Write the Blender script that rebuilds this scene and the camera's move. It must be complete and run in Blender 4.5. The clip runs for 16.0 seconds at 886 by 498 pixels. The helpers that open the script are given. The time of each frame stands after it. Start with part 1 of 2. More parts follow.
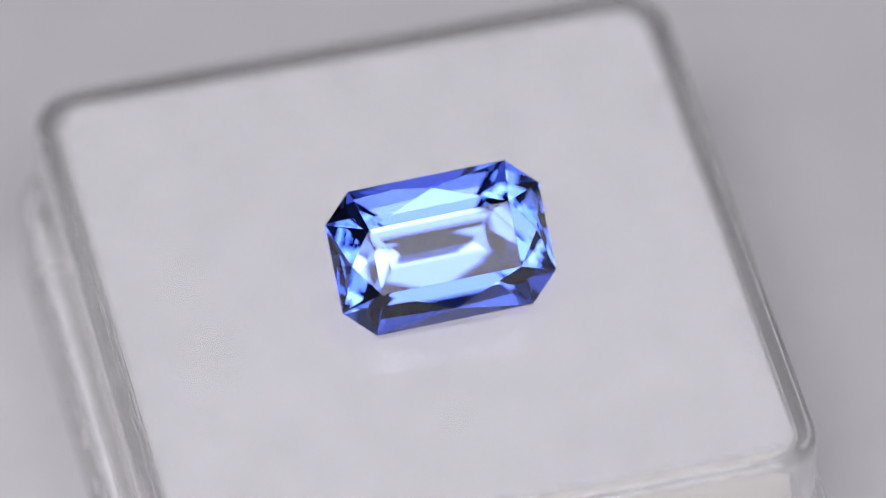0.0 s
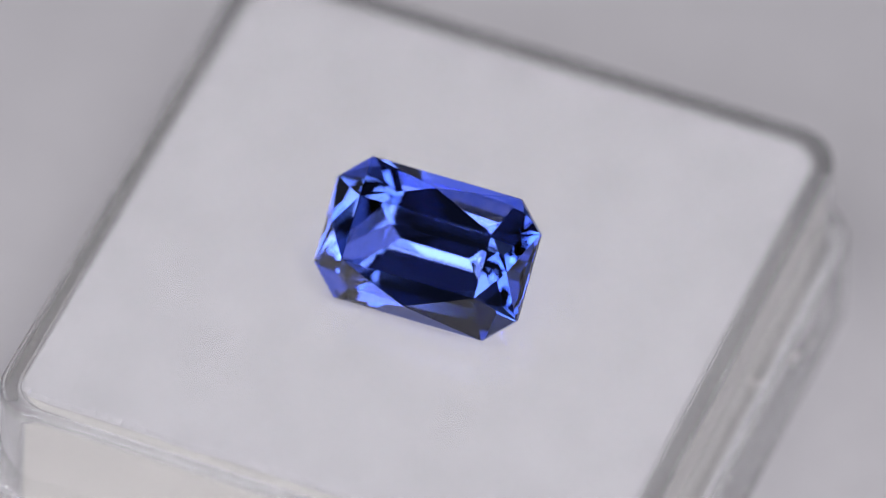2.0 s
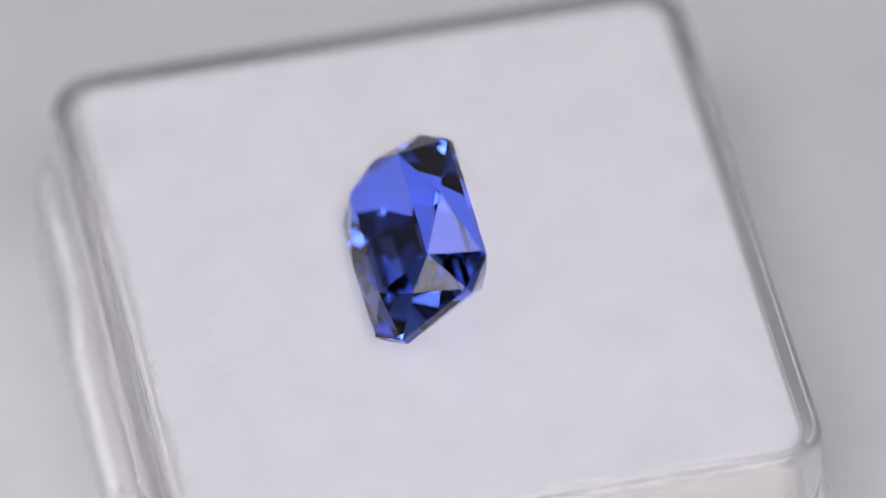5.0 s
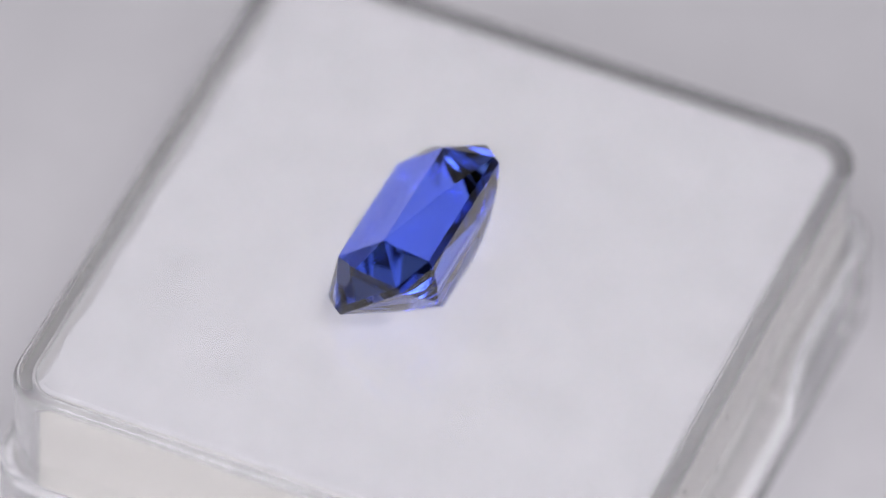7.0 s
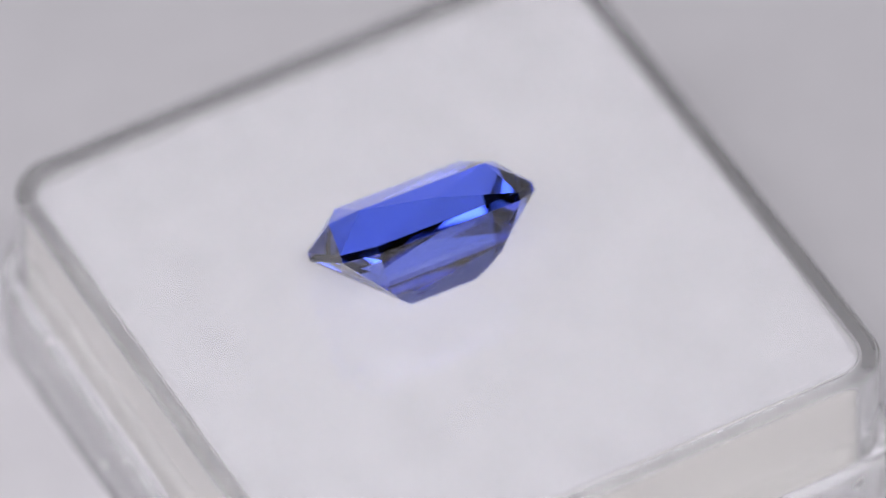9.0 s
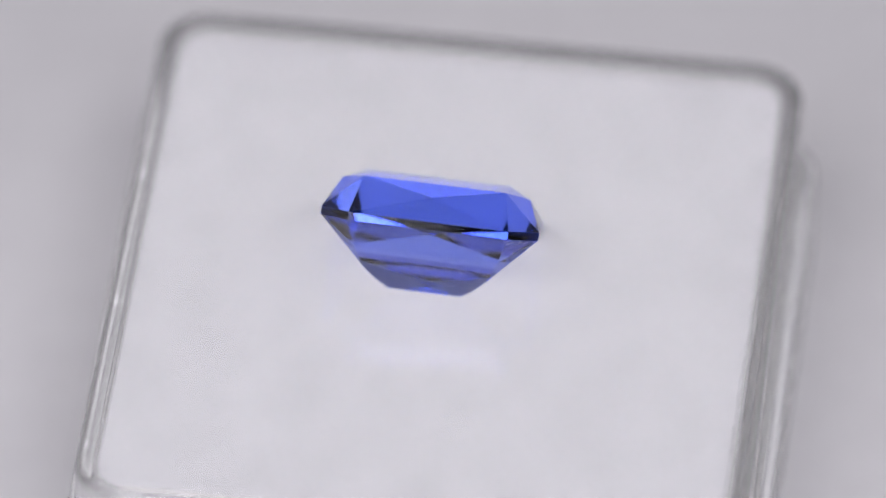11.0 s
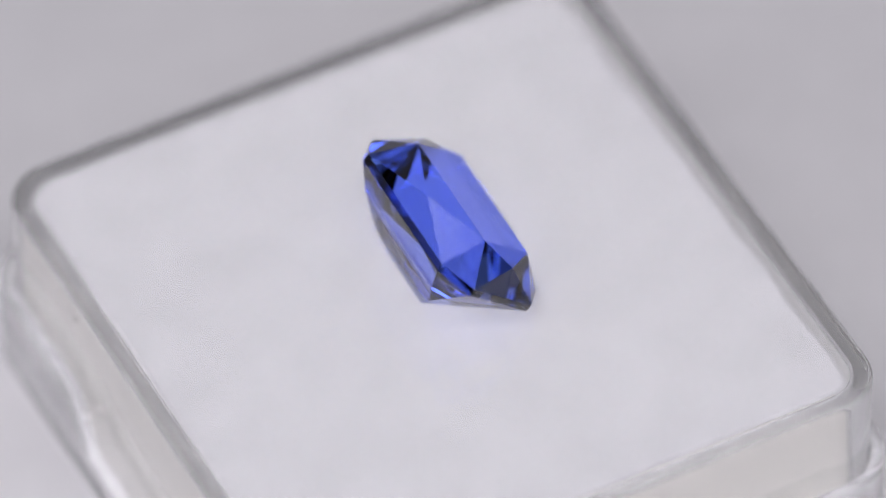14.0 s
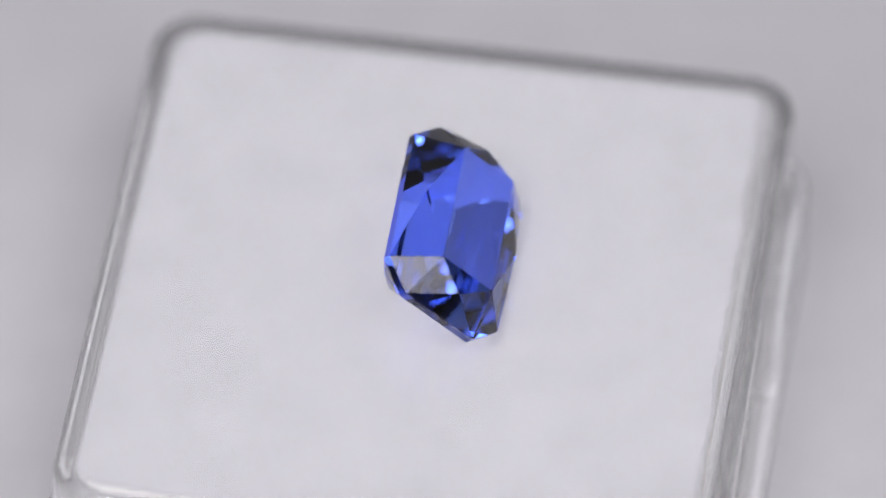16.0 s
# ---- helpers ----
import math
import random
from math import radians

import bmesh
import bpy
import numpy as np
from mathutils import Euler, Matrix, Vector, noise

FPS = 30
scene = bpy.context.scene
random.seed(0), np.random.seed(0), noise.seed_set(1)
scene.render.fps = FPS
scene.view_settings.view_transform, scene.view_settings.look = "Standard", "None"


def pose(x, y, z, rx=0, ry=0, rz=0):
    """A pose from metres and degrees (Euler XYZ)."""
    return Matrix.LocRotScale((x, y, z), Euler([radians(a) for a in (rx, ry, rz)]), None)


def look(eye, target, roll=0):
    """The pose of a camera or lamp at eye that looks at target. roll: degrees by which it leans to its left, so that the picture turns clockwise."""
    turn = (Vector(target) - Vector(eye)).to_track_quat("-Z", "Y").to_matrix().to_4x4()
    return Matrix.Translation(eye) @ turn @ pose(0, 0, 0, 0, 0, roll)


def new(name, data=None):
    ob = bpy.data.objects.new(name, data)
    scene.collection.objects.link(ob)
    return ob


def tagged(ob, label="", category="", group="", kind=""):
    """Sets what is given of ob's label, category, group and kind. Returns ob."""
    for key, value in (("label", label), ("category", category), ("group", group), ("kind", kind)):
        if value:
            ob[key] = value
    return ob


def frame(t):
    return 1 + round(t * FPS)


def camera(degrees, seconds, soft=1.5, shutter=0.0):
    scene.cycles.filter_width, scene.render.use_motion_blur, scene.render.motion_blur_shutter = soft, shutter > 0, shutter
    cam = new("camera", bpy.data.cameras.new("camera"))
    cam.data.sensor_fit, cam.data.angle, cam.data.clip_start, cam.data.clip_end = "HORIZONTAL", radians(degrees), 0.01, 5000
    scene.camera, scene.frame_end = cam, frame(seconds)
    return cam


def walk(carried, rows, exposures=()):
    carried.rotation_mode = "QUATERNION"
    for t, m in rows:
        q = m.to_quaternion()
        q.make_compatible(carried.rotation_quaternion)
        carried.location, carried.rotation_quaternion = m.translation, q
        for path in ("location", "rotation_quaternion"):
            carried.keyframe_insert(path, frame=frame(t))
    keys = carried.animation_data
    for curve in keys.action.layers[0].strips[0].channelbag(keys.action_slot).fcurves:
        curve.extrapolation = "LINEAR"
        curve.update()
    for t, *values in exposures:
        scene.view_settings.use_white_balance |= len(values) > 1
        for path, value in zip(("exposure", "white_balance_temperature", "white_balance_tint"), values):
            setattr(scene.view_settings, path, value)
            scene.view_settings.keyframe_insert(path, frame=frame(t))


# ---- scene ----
# The camera: a long macro lens on a tripod, the box turns before it
MM = 0.001
BASE = 10.8 * MM             # height of the lid's top over the table
TURN = 18.277                # degrees a second, clockwise from above
cam = camera(6.0, 16.0, soft=0.8)
ELEV, FAR = radians(48.266), 391.49 * MM
AIM = (0.462 * MM, 0.0, 1.594 * MM + BASE)
EYE = (AIM[0], -FAR * math.cos(ELEV), FAR * math.sin(ELEV) + AIM[2])
view = look(EYE, AIM, 0.214)
walk(cam, [(0.0, view), (16.0, view)], exposures=[(0.0, -0.28), (0.5, -0.36), (1.0, -0.34), (2.0, -0.35), (3.0, -0.2), (4.0, -0.13), (16.0, -0.13)])
cam.data.dof.use_dof = True
cam.data.dof.focus_distance = FAR - 2.8 * MM
cam.data.dof.aperture_fstop = 16.0

# World and lamps
world = bpy.data.worlds.new("room")
world.use_nodes = True
world.node_tree.nodes["Background"].inputs[0].default_value = (0.5, 0.5, 0.53, 1)
world.node_tree.nodes["Background"].inputs[1].default_value = 0.03
scene.world = world


def softbox(place, aim, wide, tall, power, colour):
    lamp = bpy.data.lights.new("softbox", "AREA")
    lamp.shape, lamp.size, lamp.size_y = "RECTANGLE", wide, tall
    lamp.energy, lamp.color = power, colour
    ob = new("softbox", lamp)
    ob.matrix_world = look(place, aim)
    return ob


WHITE = (1.0, 0.972, 1.064)


def around(azimuth, height, reach):
    """A place round the box: degrees from the front, to the right, and over the table."""
    a, e = radians(azimuth), radians(height)
    return (reach * math.cos(e) * math.sin(a), -reach * math.cos(e) * math.cos(a), reach * math.sin(e))


# lamps: degrees round the box, degrees up, distance, width, height, power
for azimuth, height, reach, wide, tall, power in (
        (-23.5, 46.5, 0.5, 0.18, 0.16, 0.28),    # left of the lens
        (22.5, 48.0, 0.5, 0.19, 0.14, 0.28),     # right of the lens
        (-36, 60.5, 0.53, 0.29, 0.12, 0.57),     # brighter panels above these
        (36, 60.5, 0.53, 0.29, 0.12, 0.57),
        (0, 66.5, 0.51, 0.13, 0.085, 0.16),      # over the lens
        (180, 62.5, 0.5, 0.2, 0.05, 0.09),       # added weak fill overhead behind, brightens the lower crown
        (-60, 37.5, 0.5, 0.12, 0.14, 0.16)):     # a small one far to the left
    softbox(around(azimuth, height, reach), (0, 0, BASE), wide, tall, power, WHITE)


# Materials
def material(name):
    m = bpy.data.materials.new(name)
    m.use_nodes = True
    nt = m.node_tree
    return m, nt, nt.nodes["Principled BSDF"]


def node(nt, kind, **sets):
    n = nt.nodes.new(kind)
    for key, value in sets.items():
        n.inputs[key.replace("_", " ")].default_value = value
    return n


def grainy(name, dark, light, scale, rough, bump, depth, blotch):
    """A matt surface with fine grain and broad uneven patches."""
    m, nt, bsdf = material(name)
    co = nt.nodes.new("ShaderNodeTexCoord")
    fine = node(nt, "ShaderNodeTexNoise", Scale=scale, Detail=6.0, Roughness=0.65)
    broad = node(nt, "ShaderNodeTexNoise", Scale=blotch, Detail=3.0, Roughness=0.5)
    for n in (fine, broad):
        nt.links.new(co.outputs["Object"], n.inputs["Vector"])
    mean = nt.nodes.new("ShaderNodeMath")
    mean.operation = "MULTIPLY_ADD"
    mean.inputs[1].default_value = 0.5
    half = nt.nodes.new("ShaderNodeMath")
    half.operation = "MULTIPLY"
    half.inputs[1].default_value = 0.5
    nt.links.new(broad.outputs[0], half.inputs[0])
    nt.links.new(fine.outputs[0], mean.inputs[0])
    nt.links.new(half.outputs[0], mean.inputs[2])
    ramp = nt.nodes.new("ShaderNodeValToRGB")
    ramp.color_ramp.elements[0].position, ramp.color_ramp.elements[1].position = 0.35, 0.65
    ramp.color_ramp.elements[0].color = (*dark, 1)
    ramp.color_ramp.elements[1].color = (*light, 1)
    nt.links.new(mean.outputs[0], ramp.inputs[0])
    nt.links.new(ramp.outputs[0], bsdf.inputs["Base Color"])
    bsdf.inputs["Roughness"].default_value = rough
    bsdf.inputs["Specular IOR Level"].default_value = 0.15
    b = node(nt, "ShaderNodeBump", Strength=bump, Distance=depth)
    nt.links.new(fine.outputs[0], b.inputs["Height"])
    nt.links.new(b.outputs[0], bsdf.inputs["Normal"])
    return m


PAPER = grainy("white_paper", (0.78, 0.77, 0.77), (0.84, 0.83, 0.83), 300, 0.8, 0.15, 0.0002, 12)
DARK_GROUND = grainy("unseen_dark_ground", (0.05, 0.05, 0.052), (0.08, 0.08, 0.083), 200, 0.6, 0.1, 0.0002, 9)
BLACKOUT = grainy("dark_unseen_wall", (0.035, 0.035, 0.037), (0.055, 0.055, 0.057), 120, 0.9, 0.1, 0.0005, 5)
CREAM = grainy("cream_foam", (0.82, 0.80, 0.735), (0.88, 0.86, 0.79), 1400, 0.95, 0.4, 0.0003, 160)
WALL = grainy("white_reflector", (0.66, 0.66, 0.66), (0.74, 0.74, 0.74), 120, 0.9, 0.1, 0.0005, 5)
FOAM = grainy("white_foam", (0.466, 0.459, 0.469), (0.546, 0.538, 0.549), 1600, 0.95, 0.2, 0.0003, 420)


def acrylic_material(name, clear, low, high):
    """Moulded acrylic: clear is how much passes straight, the rest is haze; low and high bound its scuffing."""
    m, nt, bsdf = material(name)
    bsdf.inputs["Base Color"].default_value = (0.96, 0.96, 0.955, 1)
    bsdf.inputs["Transmission Weight"].default_value = clear
    bsdf.inputs["IOR"].default_value = 1.49
    co = nt.nodes.new("ShaderNodeTexCoord")
    n = node(nt, "ShaderNodeTexNoise", Scale=500.0, Detail=4.0)
    nt.links.new(co.outputs["Object"], n.inputs["Vector"])
    r = nt.nodes.new("ShaderNodeMapRange")
    r.inputs["To Min"].default_value, r.inputs["To Max"].default_value = low, high
    nt.links.new(n.outputs[0], r.inputs["Value"])
    nt.links.new(r.outputs[0], bsdf.inputs["Roughness"])
    return m


ACRYLIC = acrylic_material("clear_acrylic", 0.81, 0.01, 0.03)
SCUFFED = acrylic_material("scuffed_acrylic", 0.79, 0.18, 0.32)


def gem_material(name, body):
    """Polished blue stone; body is how much light of each colour passes a surface."""
    m = bpy.data.materials.new(name)
    m.use_nodes = True
    nt = m.node_tree
    nt.nodes.remove(nt.nodes["Principled BSDF"])
    inside = node(nt, "ShaderNodeBsdfRefraction", Color=(*body, 1), Roughness=0.0, IOR=1.72)
    gloss = node(nt, "ShaderNodeBsdfGlossy", Roughness=0.0)
    edge = node(nt, "ShaderNodeFresnel", IOR=1.72)
    mix = nt.nodes.new("ShaderNodeMixShader")
    # total reflection inside is tinted, standing in for light absorbed over its longer way
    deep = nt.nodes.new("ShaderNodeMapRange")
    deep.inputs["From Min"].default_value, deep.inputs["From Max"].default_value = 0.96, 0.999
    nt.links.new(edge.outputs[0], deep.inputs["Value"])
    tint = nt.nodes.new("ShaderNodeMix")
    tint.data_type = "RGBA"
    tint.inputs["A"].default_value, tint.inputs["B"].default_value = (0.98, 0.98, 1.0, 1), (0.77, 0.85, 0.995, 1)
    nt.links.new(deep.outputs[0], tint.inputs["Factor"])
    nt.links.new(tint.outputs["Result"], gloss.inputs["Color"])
    nt.links.new(edge.outputs[0], mix.inputs[0])
    nt.links.new(inside.outputs[0], mix.inputs[1])
    nt.links.new(gloss.outputs[0], mix.inputs[2])
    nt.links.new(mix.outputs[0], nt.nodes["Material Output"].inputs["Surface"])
    return m


# facet tints stand in for how light returns: pale table, deep blue pavilion
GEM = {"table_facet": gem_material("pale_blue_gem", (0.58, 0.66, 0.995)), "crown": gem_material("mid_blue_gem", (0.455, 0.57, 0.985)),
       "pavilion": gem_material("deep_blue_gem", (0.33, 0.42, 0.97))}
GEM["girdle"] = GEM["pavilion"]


# Mesh helpers
def part(name, bm, mat, parent=None, label="", smooth=False):
    me = bpy.data.meshes.new(name)
    bmesh.ops.recalc_face_normals(bm, faces=bm.faces)
    if smooth:
        for f in bm.faces:
            f.smooth = len(f.verts) == 4
    bm.to_mesh(me)
    bm.free()
    me.materials.append(mat)
    ob = new(name, me)
    if parent:
        ob.parent = parent
    if label:
        ob["label"] = label
    return ob


CUTS = (-6.4, -4.6, -2.5, 0.0, 2.5, 4.6, 6.4)


def outline(half, radius, steps=8):
    """A rounded square in mm, anticlockwise, with cuts along its straight sides."""
    pts = []
    for k in range(4):
        c, s = round(math.cos(k * math.pi / 2)), round(math.sin(k * math.pi / 2))
        side = [(half, y) for y in CUTS]
        for i in range(steps + 1):
            a = i / steps * math.pi / 2
            side.append((half - radius + radius * math.cos(a), half - radius + radius * math.sin(a)))
        pts += [(c * x - s * y, s * x + c * y) for x, y in side]
    return pts


def loft(sections, first=True, last=True):
    """Rings (half, radius, height in mm, notch depth) joined in a row, and closed at both ends."""
    bm, rings = bmesh.new(), []
    for half, radius, z, dip in sections:
        ring = []
        for x, y in outline(half, radius):
            drop = dip * min(1.0, max(0.0, (6.4 - abs(x)) / 1.8)) if abs(y) > half - 0.01 and abs(x) < 7 else 0.0
            ring.append(bm.verts.new((x * MM, y * MM, (z - drop) * MM)))
        rings.append(ring)
    for a, b in zip(rings, rings[1:]):
        for i in range(len(a)):
            j = (i + 1) % len(a)
            bm.faces.new((a[i], a[j], b[j], b[i]))
    if first:
        bm.faces.new(rings[0])
    if last:
        bm.faces.new(rings[-1])
    return bm


# Dark ground, added out of view to darken front reflections, and the white paper under the box, which ends shortly
# before it
bm = bmesh.new()
bmesh.ops.create_grid(bm, x_segments=4, y_segments=4, size=1.5)
bmesh.ops.translate(bm, verts=bm.verts, vec=(0, 0, -0.5 * MM))
tagged(part("ground", bm, DARK_GROUND), "dark grey ground added out of view under the white paper", "table surface", kind="structure")
bm = bmesh.new()
bmesh.ops.create_cube(bm, size=1.0, matrix=Matrix.Translation((0, 0.22, -0.25 * MM)) @ Matrix.Diagonal((1.3, 0.54, 0.42 * MM, 1)))
tagged(part("backdrop", bm, PAPER), "plain matt white paper sheet under the clear box", "paper sheet", kind="structure")


# added unseen walls close the place: white back and sides lighten reflections, dark front doesn't
def added_wall(name, wide, tall, place, mat=WALL, label="plain white wall out of view, added to lighten reflections"):
    bm = bmesh.new()
    bmesh.ops.create_cube(bm, size=1.0, matrix=Matrix.Diagonal((wide, 0.01, tall, 1)))
    ob = part(name, bm, mat)
    ob.matrix_world = place
    return tagged(ob, label, "wall", kind="structure")


added_wall("wall_back", 1.4, 0.45, pose(0, 0.5, 0.225))
added_wall("wall_left", 1.4, 0.24, pose(-0.7, -0.2, 0.12, 0, 0, 90))
added_wall("wall_right", 1.4, 0.24, pose(0.7, -0.2, 0.12, 0, 0, 90))
added_wall("wall_front", 1.4, 0.24, pose(0, -0.9, 0.12), BLACKOUT, "plain dark wall out of view, added to keep reflections dark")


# The clear box with its pad of foam
def display_box():
    box = new("display_box")
    r = 2.3
    h = 15.4
    lid = loft([(h - 1.0, r - 1.0, 0, 0), (h - 0.55, r - 0.55, 0, 0), (h - 0.38, r - 0.4, -0.025, 0), (h - 0.2, r - 0.22, -0.1, 0),
                (h - 0.08, r - 0.08, -0.24, 0), (h - 0.015, r - 0.015, -0.42, 0), (h, r, -0.6, 0),
                (h, r, -9.5, 0), (h - 0.06, r - 0.06, -9.6, 0), (14.66, r - 0.5, -9.6, 0), (14.62, r - 0.54, -9.5, 0),
                (14.62, r - 0.54, -1.0, 0), (14.58, r - 0.58, -0.68, 0), (14.45, r - 0.7, -0.37, 0), (14.1, r - 1.05, -0.36, 0)])
    a = part("lid", lid, ACRYLIC, box, "clear acrylic lid with a deep skirt and rounded edges", smooth=True)
    q = 3.0
    base = loft([(15.8, q - 0.4, -10.8, 0), (16.1, q - 0.1, -10.7, 0), (16.2, q, -10.5, 0), (16.2, q, -5.85, 2.9),
                 (16.12, q - 0.08, -5.7, 2.9), (15.95, q - 0.25, -5.65, 2.9), (15.65, q - 0.55, -5.65, 2.9), (15.52, q - 0.68, -5.72, 2.9),
                 (15.48, q - 0.72, -5.9, 2.9), (15.48, q - 0.72, -9.6, 0), (15.3, q - 0.9, -9.9, 0)])
    b = part("base", base, SCUFFED, box, "clear acrylic base tray with thumb notches", smooth=True)
    for o in (a, b):
        o.visible_shadow = False
    return tagged(box, "square clear acrylic gem box with its lid closed", "display box")


def ragged(half, radius, z, rough, inset):
    """A rounded square whose cut edge is uneven, with one side cut short (inset) and torn, and one torn at its end."""
    pts, n = [], 160
    for k in range(4):
        c, s = round(math.cos(k * math.pi / 2)), round(math.sin(k * math.pi / 2))
        side = [(half, -half + radius + 2 * (half - radius) * i / n) for i in range(n)]
        side += [(half - radius + radius * math.cos(a), half - radius + radius * math.sin(a)) for a in [i / 16 * math.pi / 2 for i in range(16)]]
        for x, y in side:
            x, y = c * x - s * y, s * x + c * y
            worse = 0.25
            if y < -half + 0.6:
                worse = 2.4
            elif x < -half + 0.3 and y > 2:
                worse = 0.25 + 2.6 * min(1.0, (y - 2) / 5)
            e = (noise.noise(Vector((x * 0.45, y * 0.45, 3))) * 0.07 + noise.noise(Vector((x * 1.9, y * 1.9, 7))) * 0.05
                 + noise.noise(Vector((x * 6, y * 6, 1))) * 0.035 + noise.noise(Vector((x * 15, y * 15, 5))) * 0.02 - (0.06 if worse > 0.3 else 0))
            k2 = 1 + rough * worse * e / half
            pts.append((x * k2 * MM, (max(y, -half + inset) if y < 0 else y) * k2 * MM, z * MM))
    return pts


def fuzz(spots):
    """Fine torn fibres along the foam's edge: (x, y, way out in degrees) in mm, each a thin three-sided spike."""
    rng = random.Random(5)
    bm = bmesh.new()
    for x0, y0, along, run, out, count in spots:
        for _ in range(count):
            u = (rng.random() - 0.5) * run
            a = radians(out + rng.uniform(-50, 50))
            length, r = rng.uniform(0.08, 0.26), rng.uniform(0.008, 0.016)
            bx = x0 + u * math.cos(radians(along))
            by = y0 + u * math.sin(radians(along))
            root = Vector((bx, by, -0.45))
            tip = root + Vector((math.cos(a) * length, math.sin(a) * length, rng.uniform(-0.05, 0.03)))
            across = Vector((-math.sin(a), math.cos(a), 0)) * r
            ring = [bm.verts.new((root + d) * MM) for d in (across, -across, Vector((0, 0, r)))]
            end = bm.verts.new(tip * MM)
            for i in range(3):
                bm.faces.new((ring[i], ring[(i + 1) % 3], end))
            bm.faces.new(ring)
    return bm


def foam_pad():
    pad = new("foam_pad")
    bm, rings = bmesh.new(), []
    for half, z, rough in ((13.9, -0.38, 0.3), (14.25, -0.39, 1.0), (14.42, -0.52, 1.0), (14.44, -0.58, 0.8), (14.4, -0.62, 0.5), (13.8, -0.63, 0.0)):
        rings.append([bm.verts.new(p) for p in ragged(half, 1.4, z, rough, 0.36)])
    for a, b in zip(rings, rings[1:]):
        for i in range(len(a)):
            j = (i + 1) % len(a)
            bm.faces.new((a[i], a[j], b[j], b[i]))
    bm.faces.new(rings[0])
    bm.faces.new(rings[-1])
    part("top_layer", bm, FOAM, pad, "white foam sheet with a ragged cut edge")
    fibres = part("torn_fibres", fuzz(((11.4, -13.86, 0, 3.2, -90, 45), (-14.2, 9.5, 90, 6.5, 180, 110))), FOAM, pad, "fine white fibres along the torn foam edge")
    tagged(fibres, kind="stuff")
    block = loft([(13.95, 1.0, -0.65, 0), (14.3, 1.35, -0.7, 0), (14.38, 1.4, -0.85, 0), (14.38, 1.4, -9.7, 0), (14.25, 1.3, -9.88, 0)])
    for v in block.verts:
        # this side is cut short as well, most at the top
        v.co.y = max(v.co.y, (-13.7 - 0.4 * min(1.0, max(0.0, -v.co.z / MM - 0.8) / 8)) * MM)
    part("lower_layer", block, CREAM, pad, "cream foam block")
    return tagged(pad, "white foam pad filling the clear acrylic box", "foam pad")


# The gem: table, domed scissor crown, thin girdle and deep keeled pavilion
def gemstone():
    L, Wd, ca, cb, tl, tw, h, d, k, g = 5.056, 3.391, 1.357, 1.331, 3.3, 1.537, 1.577, 3.64, 1.701, 0.38
    bm = bmesh.new()
    pts = []
    for sx in (-1, 1):
        for sy in (-1, 1):
            pts.append((sx * tl, sy * tw, h))
            for z in (0, -g):
                pts += [(sx * (L - ca), sy * Wd, z), (sx * L, sy * (Wd - cb), z)]
            # three breaks down each side of the pavilion; the side that it lies on is flatter
            upper, middle, lower = (-1.62, -2.63, -3.2) if sy > 0 else (-1.38, -2.45, -3.05)
            pts += [(sx * 3.32, sy * 2.34, upper), (sx * 2.9, sy * 1.24, middle), (sx * 2.32, sy * 0.6, lower)]
        pts.append((sx * 4.37, 0, 1.25))
        pts.append((sx * k, 0, -d))
    for sy in (-1, 1):
        pts.append((0, sy * 2.83, 1.06))
    for p in pts:
        bm.verts.new([c * MM for c in p])
    bmesh.ops.convex_hull(bm, input=bm.verts)
    bmesh.ops.dissolve_limit(bm, angle_limit=radians(0.6), verts=bm.verts, edges=bm.edges)
    gem = new("gemstone")
    bm.normal_update()
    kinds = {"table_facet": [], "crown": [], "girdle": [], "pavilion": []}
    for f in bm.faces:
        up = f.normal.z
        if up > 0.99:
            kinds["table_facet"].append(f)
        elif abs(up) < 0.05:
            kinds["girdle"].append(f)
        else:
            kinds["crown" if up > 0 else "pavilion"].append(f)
    for name, faces in kinds.items():
        me = bpy.data.meshes.new(name)
        index, verts, polys = {}, [], []
        for f in faces:
            for v in f.verts:
                if v not in index:
                    index[v] = len(verts)
                    verts.append(v.co[:])
            polys.append([index[v] for v in f.verts])
        me.from_pydata(verts, [], polys)
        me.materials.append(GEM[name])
        shell = new(name, me)
        shell.parent = gem
        shell.visible_shadow = name == "girdle"
    bm.free()
    return tagged(gem, "emerald-cut deep blue transparent gemstone lying on the clear lid", "gemstone")


DIRT = grainy("dark_dust", (0.05, 0.04, 0.035), (0.12, 0.10, 0.08), 9000, 0.9, 0.2, 0.00002, 900)
LINT = grainy("grey_lint", (0.16, 0.15, 0.15), (0.26, 0.25, 0.25), 9000, 0.9, 0.2, 0.00002, 900)


def dust_speck(size, seed):
    """A tiny uneven crumb, size in mm."""
    bm = bmesh.new()
    bmesh.ops.create_icosphere(bm, subdivisions=2, radius=0.5)
    for v in bm.verts:
        k = 1 + 0.5 * noise.noise(v.co * 2.3 + Vector((seed, 0, 0)))
        v.co = Vector((v.co.x * 1.3, v.co.y, v.co.z * 0.6)) * k * size * MM
    ob = part("dust_speck", bm, DIRT)
    return tagged(ob, "tiny dark dust speck on the clear box", "dust speck", group="dust on the box")


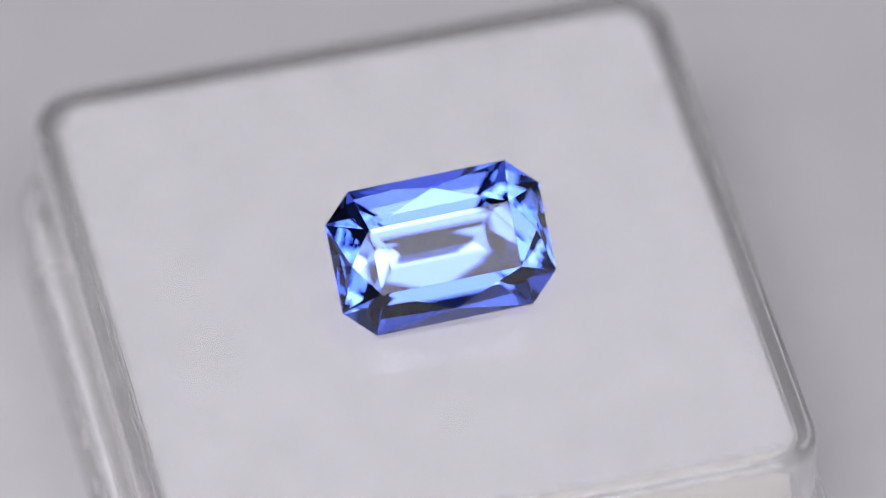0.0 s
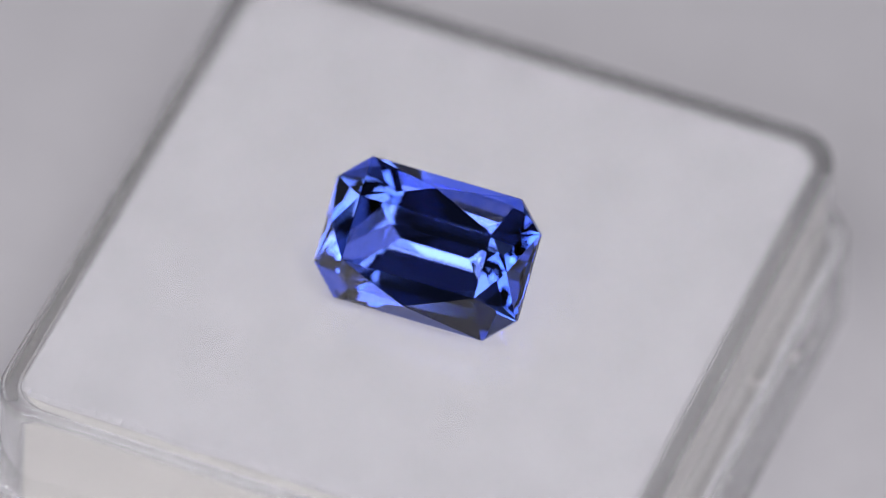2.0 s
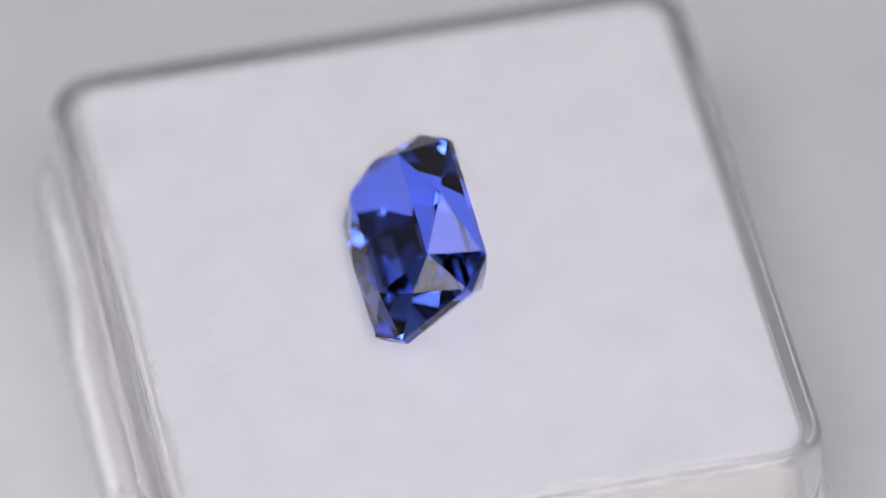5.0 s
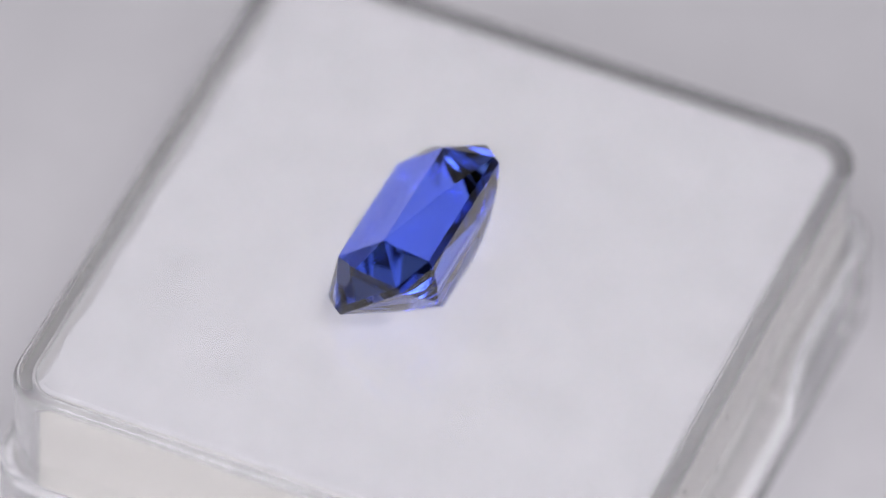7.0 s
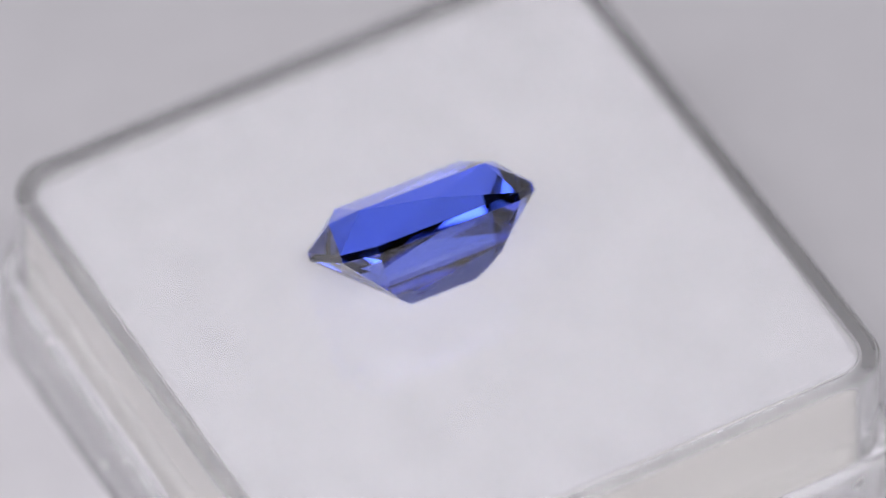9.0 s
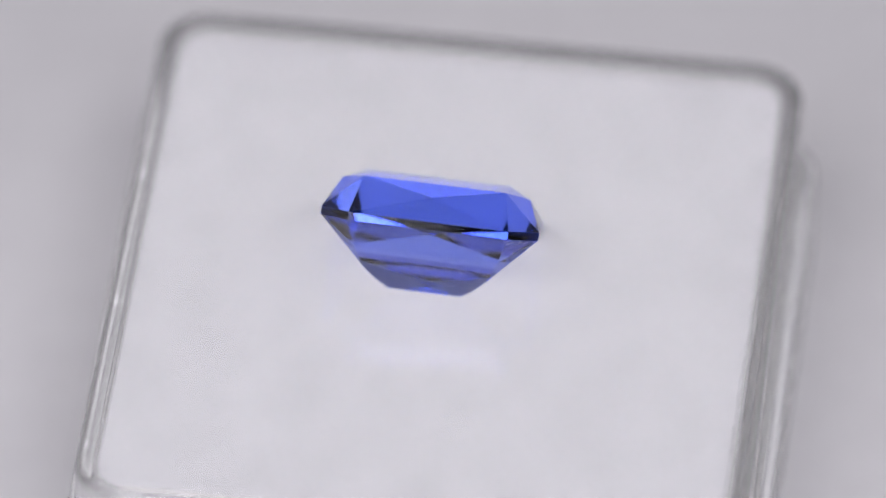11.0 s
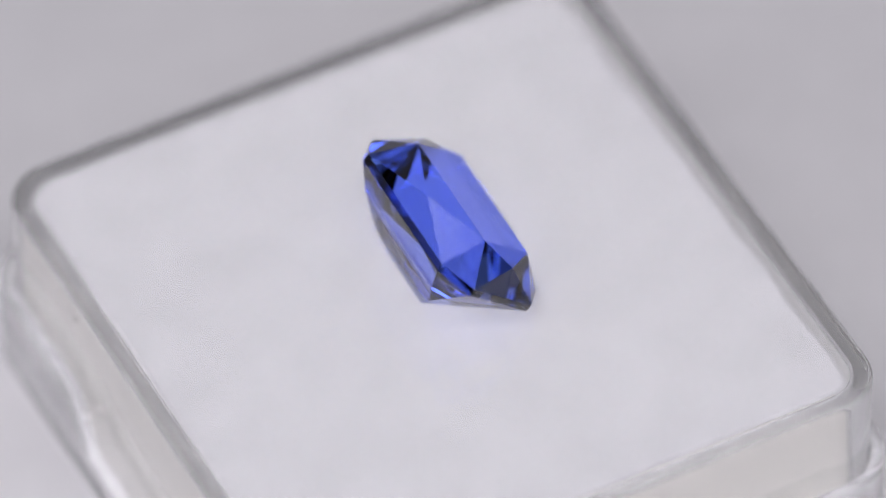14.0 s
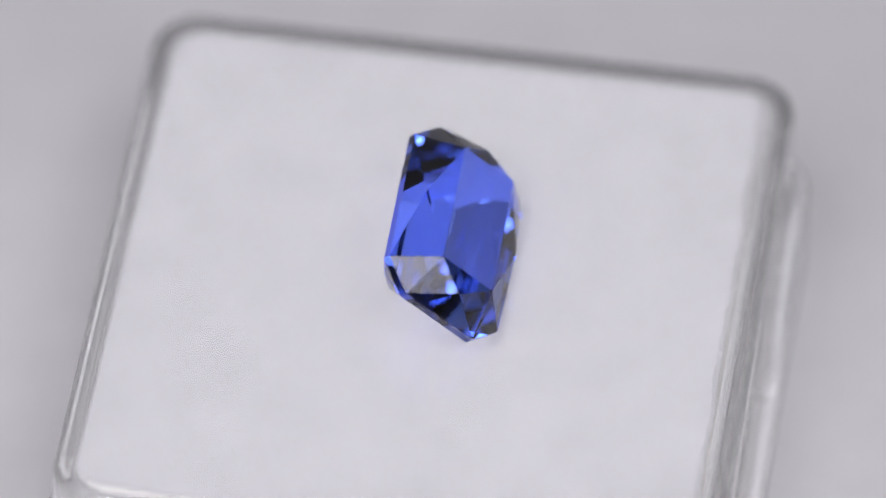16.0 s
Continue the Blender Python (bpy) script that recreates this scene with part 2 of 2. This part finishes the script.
def lint_fibre(length, thick, bend):
    """A short bent thread, in mm."""
    bm, rings = bmesh.new(), []
    for i in range(9):
        u = i / 8 - 0.5
        mid = Vector((u * length, bend * (0.25 - u * u) * 4, 0.02 * math.sin(i * 2.0)))
        r = thick * (0.5 - 0.3 * abs(u))
        rings.append([bm.verts.new((mid + Vector((0, r * math.cos(a), r * math.sin(a)))) * MM) for a in [k * math.pi / 3 for k in range(6)]])
    for a, b in zip(rings, rings[1:]):
        for i in range(6):
            bm.faces.new((a[i], a[(i + 1) % 6], b[(i + 1) % 6], b[i]))
    bm.faces.new(rings[0])
    bm.faces.new(rings[-1])
    ob = part("lint_fibre", bm, LINT, smooth=True)
    return tagged(ob, "short grey lint fibre clinging to the clear box", "lint fibre", group="dust on the box")


# each bit of dust with its place on the box, in mm and degrees
BACK = 15.4
dust = [(dust_speck(size, i), pose(x * MM, y * MM, (z + (0.25 * size if z == 0 else 0)) * MM, tip, 0, spin)) for i, (x, y, z, size, tip, spin) in enumerate((
    (-11.81, -12.32, 0, 0.08, 0, 20), (-4.97, 3.96, 0, 0.07, 0, 70), (-6.22, -2.09, 0, 0.06, 0, 0), (-5.5, 3.75, 0, 0.05, 0, 120),
    (-10.95, -13.19, 0, 0.09, 0, 45), (2.82, 12.93, 0, 0.07, 0, 10), (6.9, BACK, -1.5, 0.14, 90, 25), (8.3, BACK, -0.9, 0.09, 90, 0),
    (-16.1, -8.3, -6.5, 0.16, 90, 90), (12.4, 6.8, 0, 0.05, 0, 30)))]
dust += [(lint_fibre(length, thick, bend), pose(x * MM, y * MM, z * MM, 90, lean, 0)) for x, y, z, length, thick, bend, lean in (
    (3.0, BACK + 0.03, -4.2, 0.7, 0.028, 0.06, 80), (7.6, BACK, -0.75, 0.5, 0.035, 0.12, 20), (1.9, BACK + 0.03, -1.6, 0.4, 0.025, 0.15, 100))]

box = display_box()
pad = foam_pad()
gem = gemstone()


def motions():
    rows_box, rows_gem = [], []
    for i in range(33):
        t = i * 0.5
        spin = Matrix.Rotation(radians(-TURN * (t - 1.0)), 4, "Z")
        rows_box.append((t, spin @ pose(-0.596 * MM, 0.069 * MM, BASE, 0, 0, -4.21)))
        rows_gem.append((t, spin @ pose(0.036 * MM, -1.059 * MM, 2.79 * MM + BASE, 42.409, -2.156, -4.571)))
    walk(box, rows_box)
    walk(pad, rows_box)
    for ob, place in dust:
        walk(ob, [(t, m @ place) for t, m in rows_box])
    walk(gem, rows_gem)


motions()
